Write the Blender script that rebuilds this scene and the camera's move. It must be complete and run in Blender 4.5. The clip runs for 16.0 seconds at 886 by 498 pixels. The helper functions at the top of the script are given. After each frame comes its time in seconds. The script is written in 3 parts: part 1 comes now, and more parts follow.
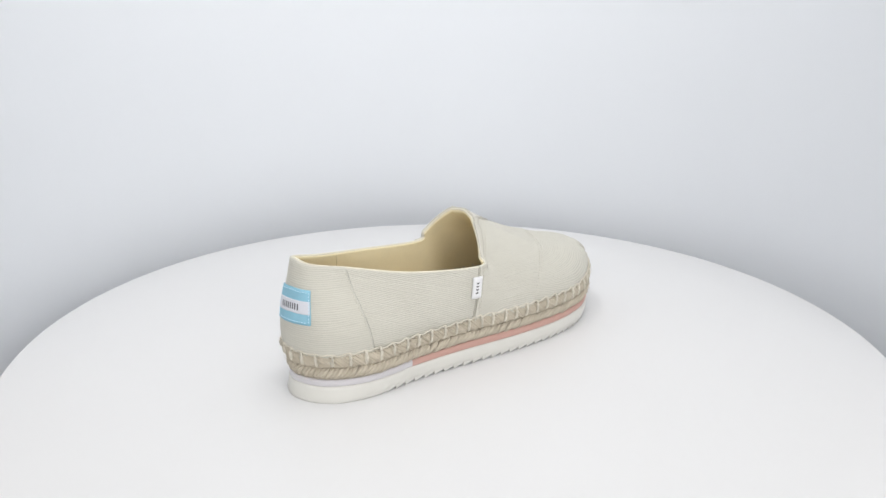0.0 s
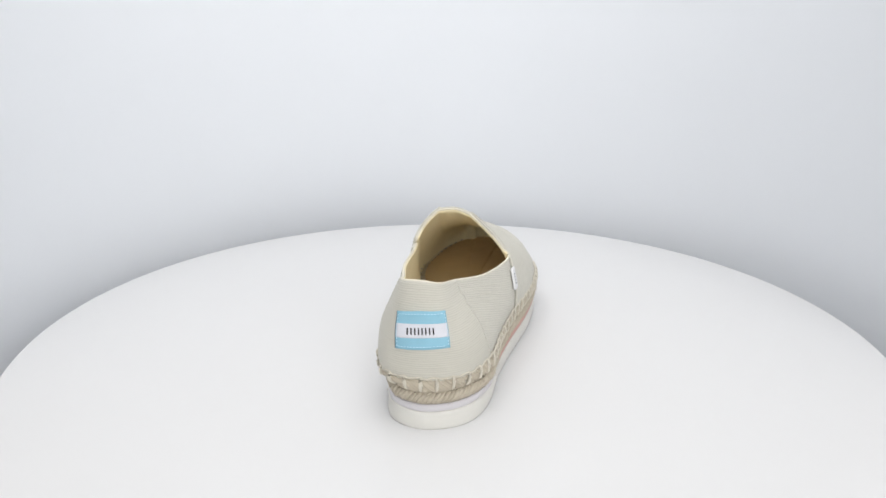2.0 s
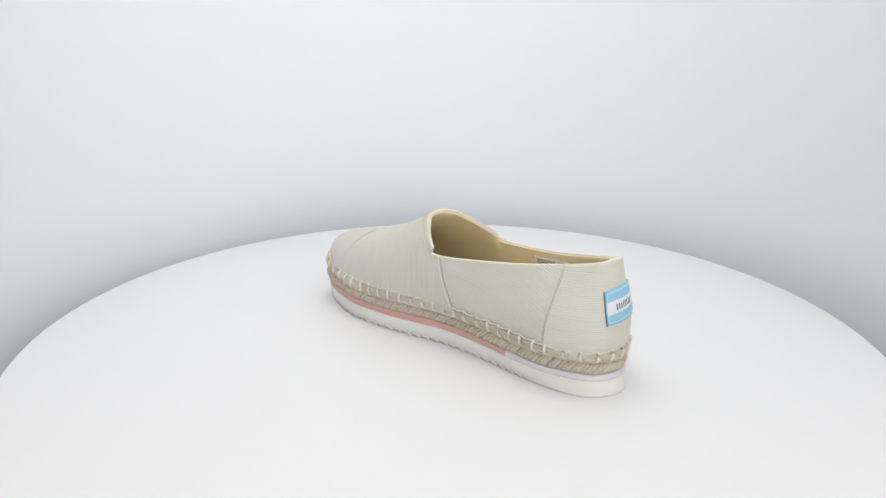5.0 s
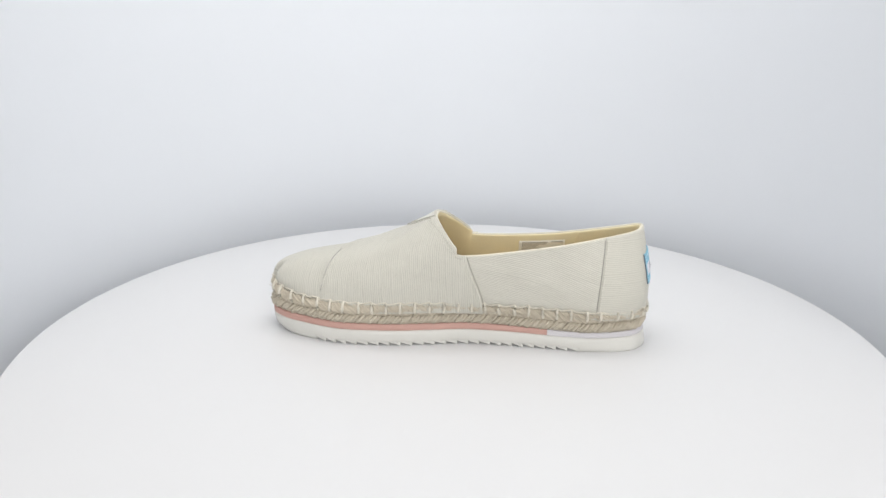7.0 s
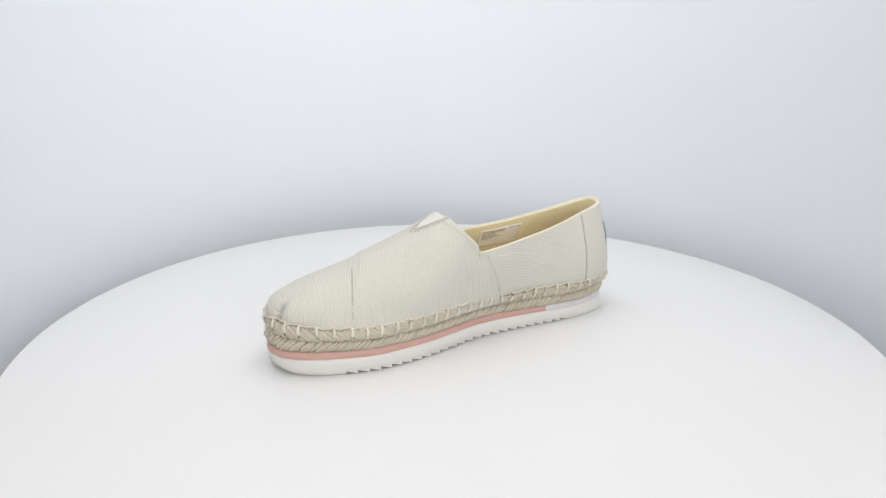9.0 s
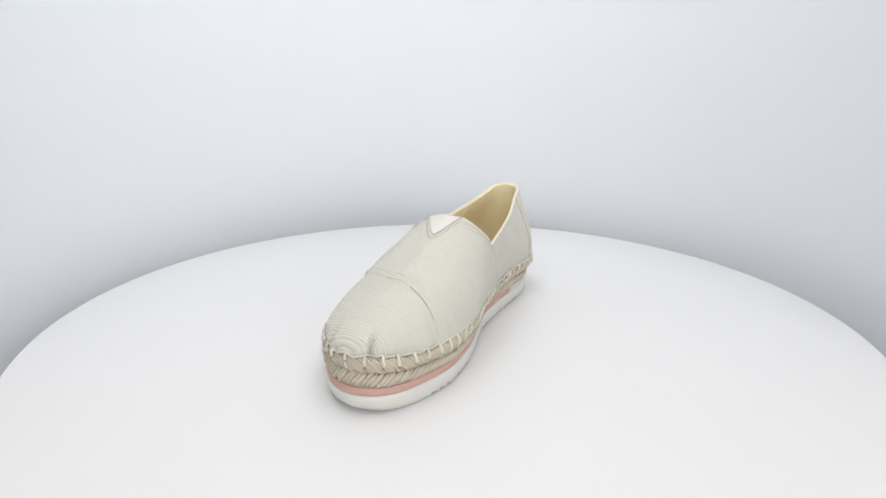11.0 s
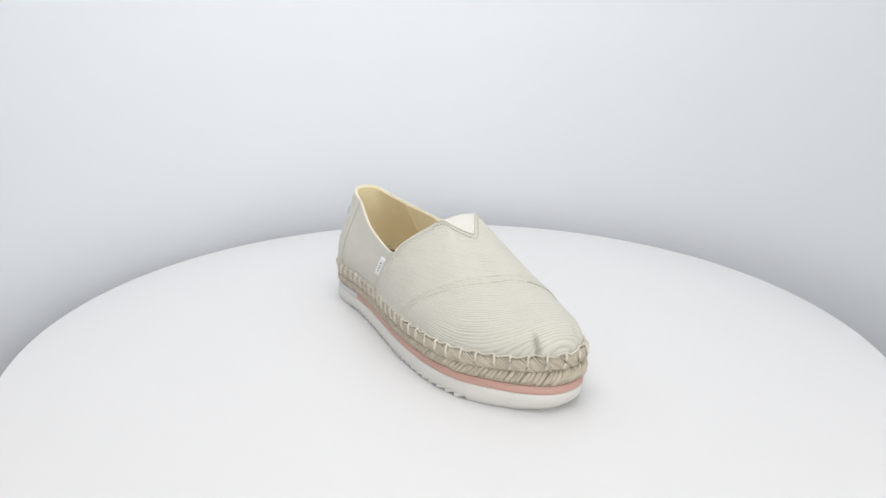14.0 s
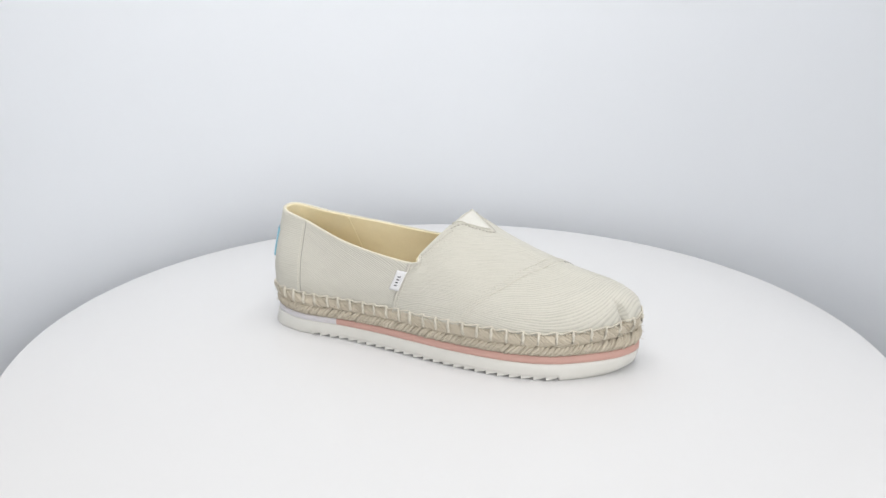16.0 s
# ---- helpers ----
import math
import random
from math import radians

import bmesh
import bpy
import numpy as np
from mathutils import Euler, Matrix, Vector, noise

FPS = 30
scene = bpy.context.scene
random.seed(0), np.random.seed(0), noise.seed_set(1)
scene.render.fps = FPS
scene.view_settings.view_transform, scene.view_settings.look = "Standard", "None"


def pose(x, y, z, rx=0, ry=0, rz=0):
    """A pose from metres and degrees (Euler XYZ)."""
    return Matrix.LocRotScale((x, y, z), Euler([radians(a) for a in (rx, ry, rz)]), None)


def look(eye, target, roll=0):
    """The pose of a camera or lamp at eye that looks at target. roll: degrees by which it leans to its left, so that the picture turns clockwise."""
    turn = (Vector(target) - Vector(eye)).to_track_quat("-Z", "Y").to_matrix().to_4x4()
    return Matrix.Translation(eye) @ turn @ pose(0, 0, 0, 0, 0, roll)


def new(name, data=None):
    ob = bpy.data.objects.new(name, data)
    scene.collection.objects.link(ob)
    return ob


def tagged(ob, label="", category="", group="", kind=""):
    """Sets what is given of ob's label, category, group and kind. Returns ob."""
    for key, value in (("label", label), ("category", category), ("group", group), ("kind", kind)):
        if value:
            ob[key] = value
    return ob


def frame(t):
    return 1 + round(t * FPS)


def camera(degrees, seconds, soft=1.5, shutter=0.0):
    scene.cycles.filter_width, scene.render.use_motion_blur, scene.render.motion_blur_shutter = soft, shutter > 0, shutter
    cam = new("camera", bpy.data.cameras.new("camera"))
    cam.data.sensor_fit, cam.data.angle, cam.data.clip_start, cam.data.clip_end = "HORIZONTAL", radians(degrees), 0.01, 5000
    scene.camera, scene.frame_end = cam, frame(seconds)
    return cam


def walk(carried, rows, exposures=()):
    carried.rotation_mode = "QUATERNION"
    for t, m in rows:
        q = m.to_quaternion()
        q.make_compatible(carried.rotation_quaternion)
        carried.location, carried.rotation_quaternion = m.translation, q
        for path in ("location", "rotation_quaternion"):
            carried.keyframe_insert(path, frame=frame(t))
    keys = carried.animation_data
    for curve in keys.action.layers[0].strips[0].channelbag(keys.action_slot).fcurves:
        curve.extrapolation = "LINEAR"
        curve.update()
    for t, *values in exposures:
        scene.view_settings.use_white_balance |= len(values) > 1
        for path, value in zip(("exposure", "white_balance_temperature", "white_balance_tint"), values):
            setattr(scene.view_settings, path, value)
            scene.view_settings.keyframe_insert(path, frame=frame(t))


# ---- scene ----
from mathutils.bvhtree import BVHTree
cam = camera(60.06, 16.0)
CAM_POSE = Matrix.Translation((0, -0.48, 0.20688)) @ pose(0, 0, 0, 0, 0, 0.716) @ pose(0, 0, 0, 72.74) @ pose(0, 0, 0, 0, 0, 0.248)
walk(cam, [(0.0, CAM_POSE), (16.0, CAM_POSE)])

RATE = 18.5146          # degrees per second of the turntable
HEADING = -170.735      # toe direction at 8 s
OFF = Vector((-0.0023, -0.0081, 0.0))   # shoe centre off the turntable's axis
DISC_R = 0.27717

# ---- light ----
world = bpy.data.worlds.new("studio_world")
scene.world = world
world.use_nodes = True
world.node_tree.nodes["Background"].inputs[0].default_value = (0.86, 0.92, 1.0, 1)
world.node_tree.nodes["Background"].inputs[1].default_value = 0.35
scene.view_settings.exposure = 0.0


def softbox_lamp(name, size_x, size_y, power, eye, target, color=(1, 1, 1)):
    la = bpy.data.lights.new(name, "AREA")
    la.shape, la.size, la.size_y, la.energy, la.color = "RECTANGLE", size_x, size_y, power, color
    ob = new(name, la)
    ob.matrix_world = look(eye, target)
    return ob


softbox_lamp("overhead_lamp", 1.0, 0.9, 9.0, (0, -0.1, 1.2), (0, -0.02, 0), (1.0, 0.99, 0.985))
# unseen wide lamp on the camera side, added to even out backdrop and disc
softbox_lamp("front_fill_lamp", 2.0, 0.8, 13.4, (0.2, -1.4, 0.42), (0, 0.1, 0.05), (1.0, 0.995, 0.99))


# ---- materials ----
class Mat:
    """A node material with a Principled shader and a few short-hands."""

    def __init__(self, name, color, rough=0.6, metal=0.0):
        self.m = bpy.data.materials.new(name)
        self.m.use_nodes = True
        self.t = self.m.node_tree
        self.b = self.t.nodes["Principled BSDF"]
        self.b.inputs["Base Color"].default_value = (*color, 1)
        self.b.inputs["Roughness"].default_value = rough
        self.b.inputs["Metallic"].default_value = metal
        self.color = color

    def n(self, kind, **kw):
        nd = self.t.nodes.new(kind)
        for k, v in kw.items():
            nd.inputs[k].default_value = v
        return nd

    def link(self, a, b):
        self.t.links.new(a, b)

    def coords(self, which="Object"):
        return self.n("ShaderNodeTexCoord").outputs[which]

    def noise(self, scale, detail=4, vec=None, rough=0.55):
        nd = self.n("ShaderNodeTexNoise", Scale=scale, Detail=detail, Roughness=rough)
        self.link(vec if vec else self.coords(), nd.inputs["Vector"])
        return nd.outputs["Fac"]

    def math(self, op, a, b=0.0):
        nd = self.n("ShaderNodeMath")
        nd.operation = op
        for i, v in enumerate((a, b)):
            if isinstance(v, (int, float)):
                nd.inputs[i].default_value = v
            else:
                self.link(v, nd.inputs[i])
        return nd.outputs[0]

    def tint(self, fac, c0, c1, lo=0.3, hi=0.7):
        r = self.n("ShaderNodeValToRGB")
        r.color_ramp.elements[0].position, r.color_ramp.elements[1].position = lo, hi
        r.color_ramp.elements[0].color, r.color_ramp.elements[1].color = (*c0, 1), (*c1, 1)
        self.link(fac, r.inputs[0])
        return r.outputs[0]

    def mix(self, fac, a, b, mode="MIX"):
        nd = self.t.nodes.new("ShaderNodeMix")
        nd.data_type, nd.blend_type = "RGBA", mode
        for s, v in ((nd.inputs[0], fac), (nd.inputs[6], a), (nd.inputs[7], b)):
            if isinstance(v, (int, float)):
                s.default_value = v
            elif isinstance(v, tuple):
                s.default_value = (*v, 1)
            else:
                self.link(v, s)
        return nd.outputs[2]

    def base(self, sock):
        self.link(sock, self.b.inputs["Base Color"])

    def bump(self, height, strength=0.3, dist=0.001):
        nd = self.n("ShaderNodeBump", Strength=strength, Distance=dist)
        self.link(height, nd.inputs["Height"])
        if self.b.inputs["Normal"].links:
            self.link(self.b.inputs["Normal"].links[0].from_socket, nd.inputs["Normal"])
        self.link(nd.outputs[0], self.b.inputs["Normal"])


def scaled(c, f):
    return tuple(min(1.0, v * f) for v in c)


def plain_mat(name, color, rough, scale, amount=0.05, bump=0.1, dist=0.0003):
    """A surface with large soft mottling and a fine grain."""
    m = Mat(name, color, rough)
    big, fine = m.noise(scale, 3), m.noise(scale * 14, 5)
    c = m.tint(big, scaled(color, 1 - amount), scaled(color, 1 + amount))
    m.base(m.mix(0.35, c, m.tint(fine, scaled(color, 1 - amount), scaled(color, 1 + amount)), "MIX"))
    m.bump(fine, bump, dist)
    return m.m


def twill_mat(name, color, depth=0.5, contrast=0.10):
    """Slubby cotton twill: the UV's first axis counts the twill lines, the second runs along them in centimetres."""
    m = Mat(name, color, 0.88)
    uv = m.n("ShaderNodeUVMap").outputs[0]
    sep = m.n("ShaderNodeSeparateXYZ")
    m.link(uv, sep.inputs[0])
    wob = m.noise(0.35, 3, uv)
    phase = m.math("ADD", sep.outputs[0], m.math("MULTIPLY", wob, 1.6))
    line = m.math("POWER", m.math("ADD", m.math("MULTIPLY", m.math("SINE", m.math("MULTIPLY", phase, 2 * math.pi)), 0.5), 0.5), 1.6)
    # slubs: long thin streaks along the lines
    mp = m.n("ShaderNodeMapping")
    mp.inputs["Scale"].default_value = (1.1, 0.55, 1.0)
    m.link(uv, mp.inputs["Vector"])
    slub = m.noise(1.0, 4, mp.outputs[0], 0.6)
    # threads that break the lines up
    mp2 = m.n("ShaderNodeMapping")
    mp2.inputs["Scale"].default_value = (2.0, 9.0, 1.0)
    m.link(uv, mp2.inputs["Vector"])
    thread = m.noise(1.0, 3, mp2.outputs[0], 0.6)
    mask = m.math("MULTIPLY", m.noise(0.22, 3, uv), 2.2)
    grain = m.noise(2600, 2)
    h = m.math("ADD", m.math("MULTIPLY", m.math("MULTIPLY", line, mask), 1.0),
               m.math("ADD", m.math("MULTIPLY", thread, 0.55), m.math("ADD", m.math("MULTIPLY", slub, 0.55), m.math("MULTIPLY", grain, 0.35))))
    c = m.tint(h, scaled(color, 1 - contrast * 1.4), scaled(color, 1 + contrast * 0.7), 0.6, 1.6)
    blotch = m.noise(38, 3)
    c = m.mix(0.5, c, m.mix(1.0, c, m.tint(blotch, (0.93, 0.93, 0.92), (1.0, 1.0, 1.0)), "MULTIPLY"))
    m.base(c)
    m.bump(h, depth, 0.0006)
    m.b.inputs["Sheen Weight"].default_value = 0.12
    m.b.inputs["Sheen Roughness"].default_value = 0.5
    return m.m


def jute_mat(name, color):
    m = Mat(name, color, 0.92)
    uv = m.n("ShaderNodeUVMap").outputs[0]
    mp = m.n("ShaderNodeMapping")
    mp.inputs["Scale"].default_value = (14.0, 1.3, 1.0)
    m.link(uv, mp.inputs["Vector"])
    fib = m.noise(1.0, 4, mp.outputs[0], 0.65)
    isl = m.n("ShaderNodeNewGeometry").outputs["Random Per Island"]
    c = m.tint(fib, scaled(color, 0.74), scaled(color, 1.16), 0.25, 0.75)
    c = m.mix(0.4, c, m.mix(1.0, c, m.tint(isl, (0.78, 0.76, 0.72), (1.0, 1.0, 1.0), 0, 1), "MULTIPLY"))
    m.base(c)
    m.bump(fib, 0.7, 0.0007)
    return m.m


CANVAS = twill_mat("twill_canvas", (0.53, 0.515, 0.455), 0.33, 0.115)
HEELCLOTH = twill_mat("soft_twill_canvas", (0.53, 0.515, 0.455), 0.2, 0.08)
LINING = plain_mat("cream_lining", (0.84, 0.76, 0.52), 0.85, 60, 0.04, 0.25)
FOOTBED = plain_mat("tan_footbed", (0.62, 0.46, 0.25), 0.9, 70, 0.06, 0.3)
CREAM = plain_mat("cream_edge_tape", (0.68, 0.645, 0.54), 0.85, 90, 0.05, 0.3)
ELASTIC = plain_mat("white_elastic", (0.62, 0.61, 0.565), 0.85, 80, 0.04, 0.3)
JUTE = jute_mat("jute_rope", (0.57, 0.51, 0.41))
STITCH = jute_mat("cream_stitch_cord", (0.72, 0.68, 0.585))
THREAD = plain_mat("sewing_thread", (0.58, 0.56, 0.49), 0.8, 300, 0.05, 0.1)
# these two greys colour real stitches and also the shade painted along seams
GREYTHREAD_SHADE = plain_mat("beige_grey_thread_and_seam_shade", (0.42, 0.40, 0.35), 0.8, 300, 0.05, 0.1)
DARKTHREAD_SHADE = plain_mat("grey_thread_and_seam_shade", (0.30, 0.29, 0.26), 0.8, 300, 0.05, 0.1)
FOAM = plain_mat("white_foam_rubber", (0.65, 0.64, 0.60), 0.55, 45, 0.02, 0.12)
PINK = plain_mat("salmon_pink_foam", (0.54, 0.325, 0.275), 0.6, 60, 0.03, 0.12)
LILAC = plain_mat("pale_lilac_foam", (0.60, 0.58, 0.60), 0.6, 60, 0.03, 0.12)
BLUE = plain_mat("sky_blue_woven_label", (0.25, 0.48, 0.60), 0.8, 120, 0.06, 0.3)
EDGE = plain_mat("slate_label_edge", (0.12, 0.16, 0.20), 0.8, 120, 0.05, 0.2)
LABELWHITE = plain_mat("white_woven_label", (0.63, 0.64, 0.69), 0.8, 120, 0.04, 0.3)
PALEBLUE = plain_mat("pale_blue_thread", (0.55, 0.76, 0.88), 0.8, 200, 0.05, 0.2)
TABWHITE = plain_mat("white_satin_tab", (0.70, 0.70, 0.71), 0.6, 120, 0.04, 0.2)
TAG = plain_mat("pale_tag_print_base", (0.84, 0.82, 0.73), 0.8, 90, 0.04, 0.2)
INK = plain_mat("black_print", (0.03, 0.03, 0.035), 0.7, 100, 0.05, 0.05)
GREYINK = plain_mat("grey_print", (0.40, 0.37, 0.31), 0.7, 100, 0.05, 0.05)
DISC = plain_mat("white_acrylic_disc", (0.68, 0.68, 0.683), 0.45, 7, 0.006, 0.02)
SWEEP = plain_mat("white_matt_backdrop", (0.735, 0.757, 0.788), 0.9, 3, 0.006, 0.02)
PANEL = plain_mat("white_painted_panel", (0.8, 0.8, 0.8), 0.8, 4, 0.01, 0.02)


# ---- mesh helpers ----
def mesh_from(name, verts, faces, material, uvs=None, smooth=True):
    me = bpy.data.meshes.new(name)
    me.from_pydata([tuple(v) for v in verts], [], faces)
    me.materials.append(material)
    if smooth:
        me.polygons.foreach_set("use_smooth", [True] * len(me.polygons))
    if uvs is not None:
        lay = me.uv_layers.new(name="UVMap")
        idx = np.empty(len(me.loops), dtype=np.int32)
        me.loops.foreach_get("vertex_index", idx)
        lay.data.foreach_set("uv", np.asarray(uvs, dtype=np.float32)[idx].ravel())
    me.update()
    return me


def add_part(name, me, parent, label=""):
    ob = new(name, me)
    ob.parent = parent
    return tagged(ob, label)


def part(name, bm, material, parent, label="", smooth=True):
    me = bpy.data.meshes.new(name)
    bmesh.ops.recalc_face_normals(bm, faces=bm.faces)
    bm.to_mesh(me)
    bm.free()
    me.materials.append(material)
    if smooth:
        me.polygons.foreach_set("use_smooth", [True] * len(me.polygons))
    return add_part(name, me, parent, label)


def catmull(pts, per, closed=True):
    """Points of a Catmull-Rom curve through pts (n, d), per steps to each span."""
    pts = np.asarray(pts, float)
    n = len(pts)
    out = []
    for i in range(n if closed else n - 1):
        if closed:
            a, b, c, d = pts[i - 1], pts[i], pts[(i + 1) % n], pts[(i + 2) % n]
        else:
            a, b, c, d = pts[max(i - 1, 0)], pts[i], pts[i + 1], pts[min(i + 2, n - 1)]
        for k in range(per):
            u = k / per
            out.append(0.5 * (2 * b + (c - a) * u + (2 * a - 5 * b + 4 * c - d) * u * u + (3 * b - a - 3 * c + d) * u ** 3))
    if not closed:
        out.append(pts[-1])
    return np.array(out)


def tube(path, radius, sides=6, closed=False, squash=1.0):
    """Vertices, faces and UVs of a tube along a path."""
    path = np.asarray(path, float)
    n = len(path)
    tan = np.roll(path, -1, 0) - np.roll(path, 1, 0)
    if not closed:
        tan[0], tan[-1] = path[1] - path[0], path[-1] - path[-2]
    tan /= np.linalg.norm(tan, axis=1)[:, None] + 1e-12
    ref = np.array([0, 0, 1.0])
    side = np.cross(tan, ref)
    bad = np.linalg.norm(side, axis=1) < 0.15
    side[bad] = np.cross(tan[bad], np.array([1.0, 0, 0]))
    side /= np.linalg.norm(side, axis=1)[:, None]
    up = np.cross(side, tan)
    r = np.broadcast_to(np.asarray(radius, float), (n,))
    verts, uvs, faces = [], [], []
    run = np.concatenate([[0], np.cumsum(np.linalg.norm(np.diff(path, axis=0), axis=1))])
    for i in range(n):
        for k in range(sides):
            a = 2 * math.pi * k / sides
            verts.append(path[i] + r[i] * (math.cos(a) * side[i] * squash + math.sin(a) * up[i]))
            uvs.append((k / sides, run[i] * 100))
    for i in range(n if closed else n - 1):
        j = (i + 1) % n
        for k in range(sides):
            l = (k + 1) % sides
            faces.append((i * sides + k, i * sides + l, j * sides + l, j * sides + k))
    if not closed:
        faces.append(tuple(range(sides))[::-1])
        faces.append(tuple((n - 1) * sides + k for k in range(sides)))
    return verts, faces, uvs


class Heap:
    """Collects many small pieces into one mesh."""

    def __init__(self):
        self.v, self.f, self.u = [], [], []

    def add(self, v, f, u):
        o = len(self.v)
        self.v.extend(v)
        self.f.extend(tuple(i + o for i in q) for q in f)
        self.u.extend(u)

    def mesh(self, name, material):
        return mesh_from(name, self.v, self.f, material, self.u)


# ---- studio: backdrop, ceiling, turntable ----
def box_mesh(name, lo, hi, material):
    bm = bmesh.new()
    size = Vector(hi) - Vector(lo)
    bmesh.ops.create_cube(bm, size=1, matrix=Matrix.LocRotScale((Vector(lo) + Vector(hi)) / 2, None, size))
    me = bpy.data.meshes.new(name)
    bm.to_mesh(me)
    bm.free()
    me.materials.append(material)
    return me


def build_studio():
    """A curved white backdrop round the far side of the turntable, inside an unseen plain white light-box that bounces
    light.
    """
    wall_r, r, floor_z = 0.315, 0.05, -0.13
    prof = [(wall_r - r, floor_z + 0.004)]
    for k in range(1, 13):
        a = math.pi / 2 * k / 12
        prof.append((wall_r - r + r * math.sin(a), floor_z + 0.004 + r - r * math.cos(a)))
    for z in (0.0, 0.1, 0.25, 0.45, 0.7):
        prof.append((wall_r, z))
    n = 96
    verts, faces = [], []
    for k in range(n + 1):
        a = math.radians(-14 + 208 * k / n)
        verts += [(rr * math.cos(a), rr * math.sin(a), z) for rr, z in prof]
    m = len(prof)
    for k in range(n):
        for i in range(m - 1):
            faces.append((k * m + i, (k + 1) * m + i, (k + 1) * m + i + 1, k * m + i + 1))
    ob = new("backdrop", mesh_from("backdrop", verts, faces, SWEEP))
    sol = ob.modifiers.new("thickness", "SOLIDIFY")
    sol.thickness, sol.offset = 0.004, -1
    tagged(ob, "matt white curved studio backdrop bent round the turntable", "backdrop", kind="structure")
    # panels out of view, added to close the set and bounce the lamps' light
    lo, hi, th = (-1.3, -1.5, floor_z), (1.3, 1.2, 1.25), 0.02
    tagged(new("floor", box_mesh("floor", (lo[0], lo[1], lo[2] - th), (hi[0], hi[1], lo[2]), PANEL)), "unseen white light-box floor, added to bounce light", "floor", kind="structure")
    tagged(new("ceiling", box_mesh("ceiling", (lo[0], lo[1], hi[2]), (hi[0], hi[1], hi[2] + th), PANEL)), "unseen white panel that closes the light-box, added to bounce light", "ceiling", kind="structure")
    for name, a, d in (("wall_north", (lo[0], hi[1], lo[2]), (hi[0], hi[1] + th, hi[2])), ("wall_south", (lo[0], lo[1] - th, lo[2]), (hi[0], lo[1], hi[2])),
                       ("wall_west", (lo[0] - th, lo[1], lo[2]), (lo[0], hi[1], hi[2])), ("wall_east", (hi[0], lo[1], lo[2]), (hi[0] + th, hi[1], hi[2]))):
        tagged(new(name, box_mesh(name, a, d, PANEL)), "unseen plain white light-box wall, added to bounce light", "wall", kind="structure")


def build_turntable():
    t = new("turntable")
    seg, r, h = 192, DISC_R, 0.012
    prof = [(0.0, 0.0)] + [(r * k / 6, 0.0) for k in range(1, 6)]
    b = 0.0016
    for k in range(6):
        a = math.pi / 2 * k / 5
        prof.append((r - b + b * math.sin(a), -b + b * math.cos(a)))
    for k in range(6):
        a = math.pi / 2 * k / 5
        prof.append((r - b + b * math.cos(a), -h + b - b * math.sin(a)))
    prof.append((0.06, -h))
    verts, faces = [(0, 0, 0)], []
    m = len(prof) - 1
    for k in range(seg):
        a = 2 * math.pi * k / seg
        verts += [(rr * math.cos(a), rr * math.sin(a), z) for rr, z in prof[1:]]
    for k in range(seg):
        j = (k + 1) % seg
        faces.append((0, 1 + k * m, 1 + j * m))
        for i in range(m - 1):
            faces.append((1 + k * m + i, 1 + k * m + i + 1, 1 + j * m + i + 1, 1 + j * m + i))
    add_part("disc", mesh_from("disc", verts, faces, DISC), t)
    bm = bmesh.new()
    bmesh.ops.create_cone(bm, cap_ends=True, segments=64, radius1=0.11, radius2=0.09, depth=0.117,
                          matrix=Matrix.Translation((0, 0, -0.0715)))
    part("pedestal", bm, PANEL, t, smooth=False)
    tagged(t, "round white acrylic turntable disc, slowly turning, clean and bare", "turntable")
    return t


# ---- the shoe ----
MM = 0.001
# base of the upper (x, y); edge of the opening (x, y, z); two tangents; toe is +x, millimetres
KNOTS = [
    ((-123, -3), (-118.2, -1, 78), (-2.6, 0, 20), (-4, 0, -20)),
    ((-117.4, 16.8), (-114, 9.5, 76.5), (-2.5, 3, 20), (-3, 3, -20)),
    ((-92.6, 27.5), (-95.5, 14.6, 72.4), (0, 4, 18), (0, 7, -18)),
    ((-60, 26), (-60, 23.8, 66.4), (0, 3.5, 14), (0, 3, -14)),
    ((-20.5, 28), (-9.5, 31, 60.5), (-1, 4, 12), (-3, 3, -12)),
    ((10, 33), (-3, 31, 66), (2.1, 2.8, 11.3), (5.8, 3.8, -13.3)),
    ((40, 40), (4, 27, 74), (4.3, 3.1, 15), (11.7, 8.1, -12)),
    ((70, 40.5), (10, 20.5, 81), (4.6, 0.8, 16.5), (29.5, 8.2, -19)),
    ((98, 34.8), (11.5, 16, 82.3), (8, 2, 23), (46, 5.4, -30.5)),
    ((118.8, 21), (12, 12, 82.8), (9.5, 3.5, 29), (55, 2.5, -37.5)),
    ((124.8, 4), (12, 8, 83), (7.5, 0, 29), (57, 1, -37.5)),
    ((115.8, -12), (11.5, 4, 82.3), (7.5, -4.5, 28), (55, -2.5, -37.5)),
    ((96.8, -26.4), (10.5, 0, 81), (6.5, -5.5, 24), (46, -6, -29.5)),
    ((71, -37.6), (9, -4, 79.5), (5.3, -5.3, 17.2), (30, -10, -18.8)),
    ((35, -41.2), (2, -17, 71), (4.6, -4.6, 15), (14, -11, -12.9)),
    ((5, -39), (-4, -26, 63.5), (2, -4, 13), (6, -6, -12)),
    ((-18.3, -35.5), (-9, -31, 58.2), (-1, -3, 12), (-3, -4, -12)),
    ((-53, -32.5), (-56, -24.4, 62.8), (0, -3.5, 14), (0, -4, -14)),
    ((-90, -31.5), (-95, -14.2, 71.6), (0, -4, 18), (0, -7, -18)),
    ((-113.5, -22.5), (-114, -10.2, 76), (-2.5, -3, 20), (-3, -3, -20)),
]
PER, ROWS = 16, 40


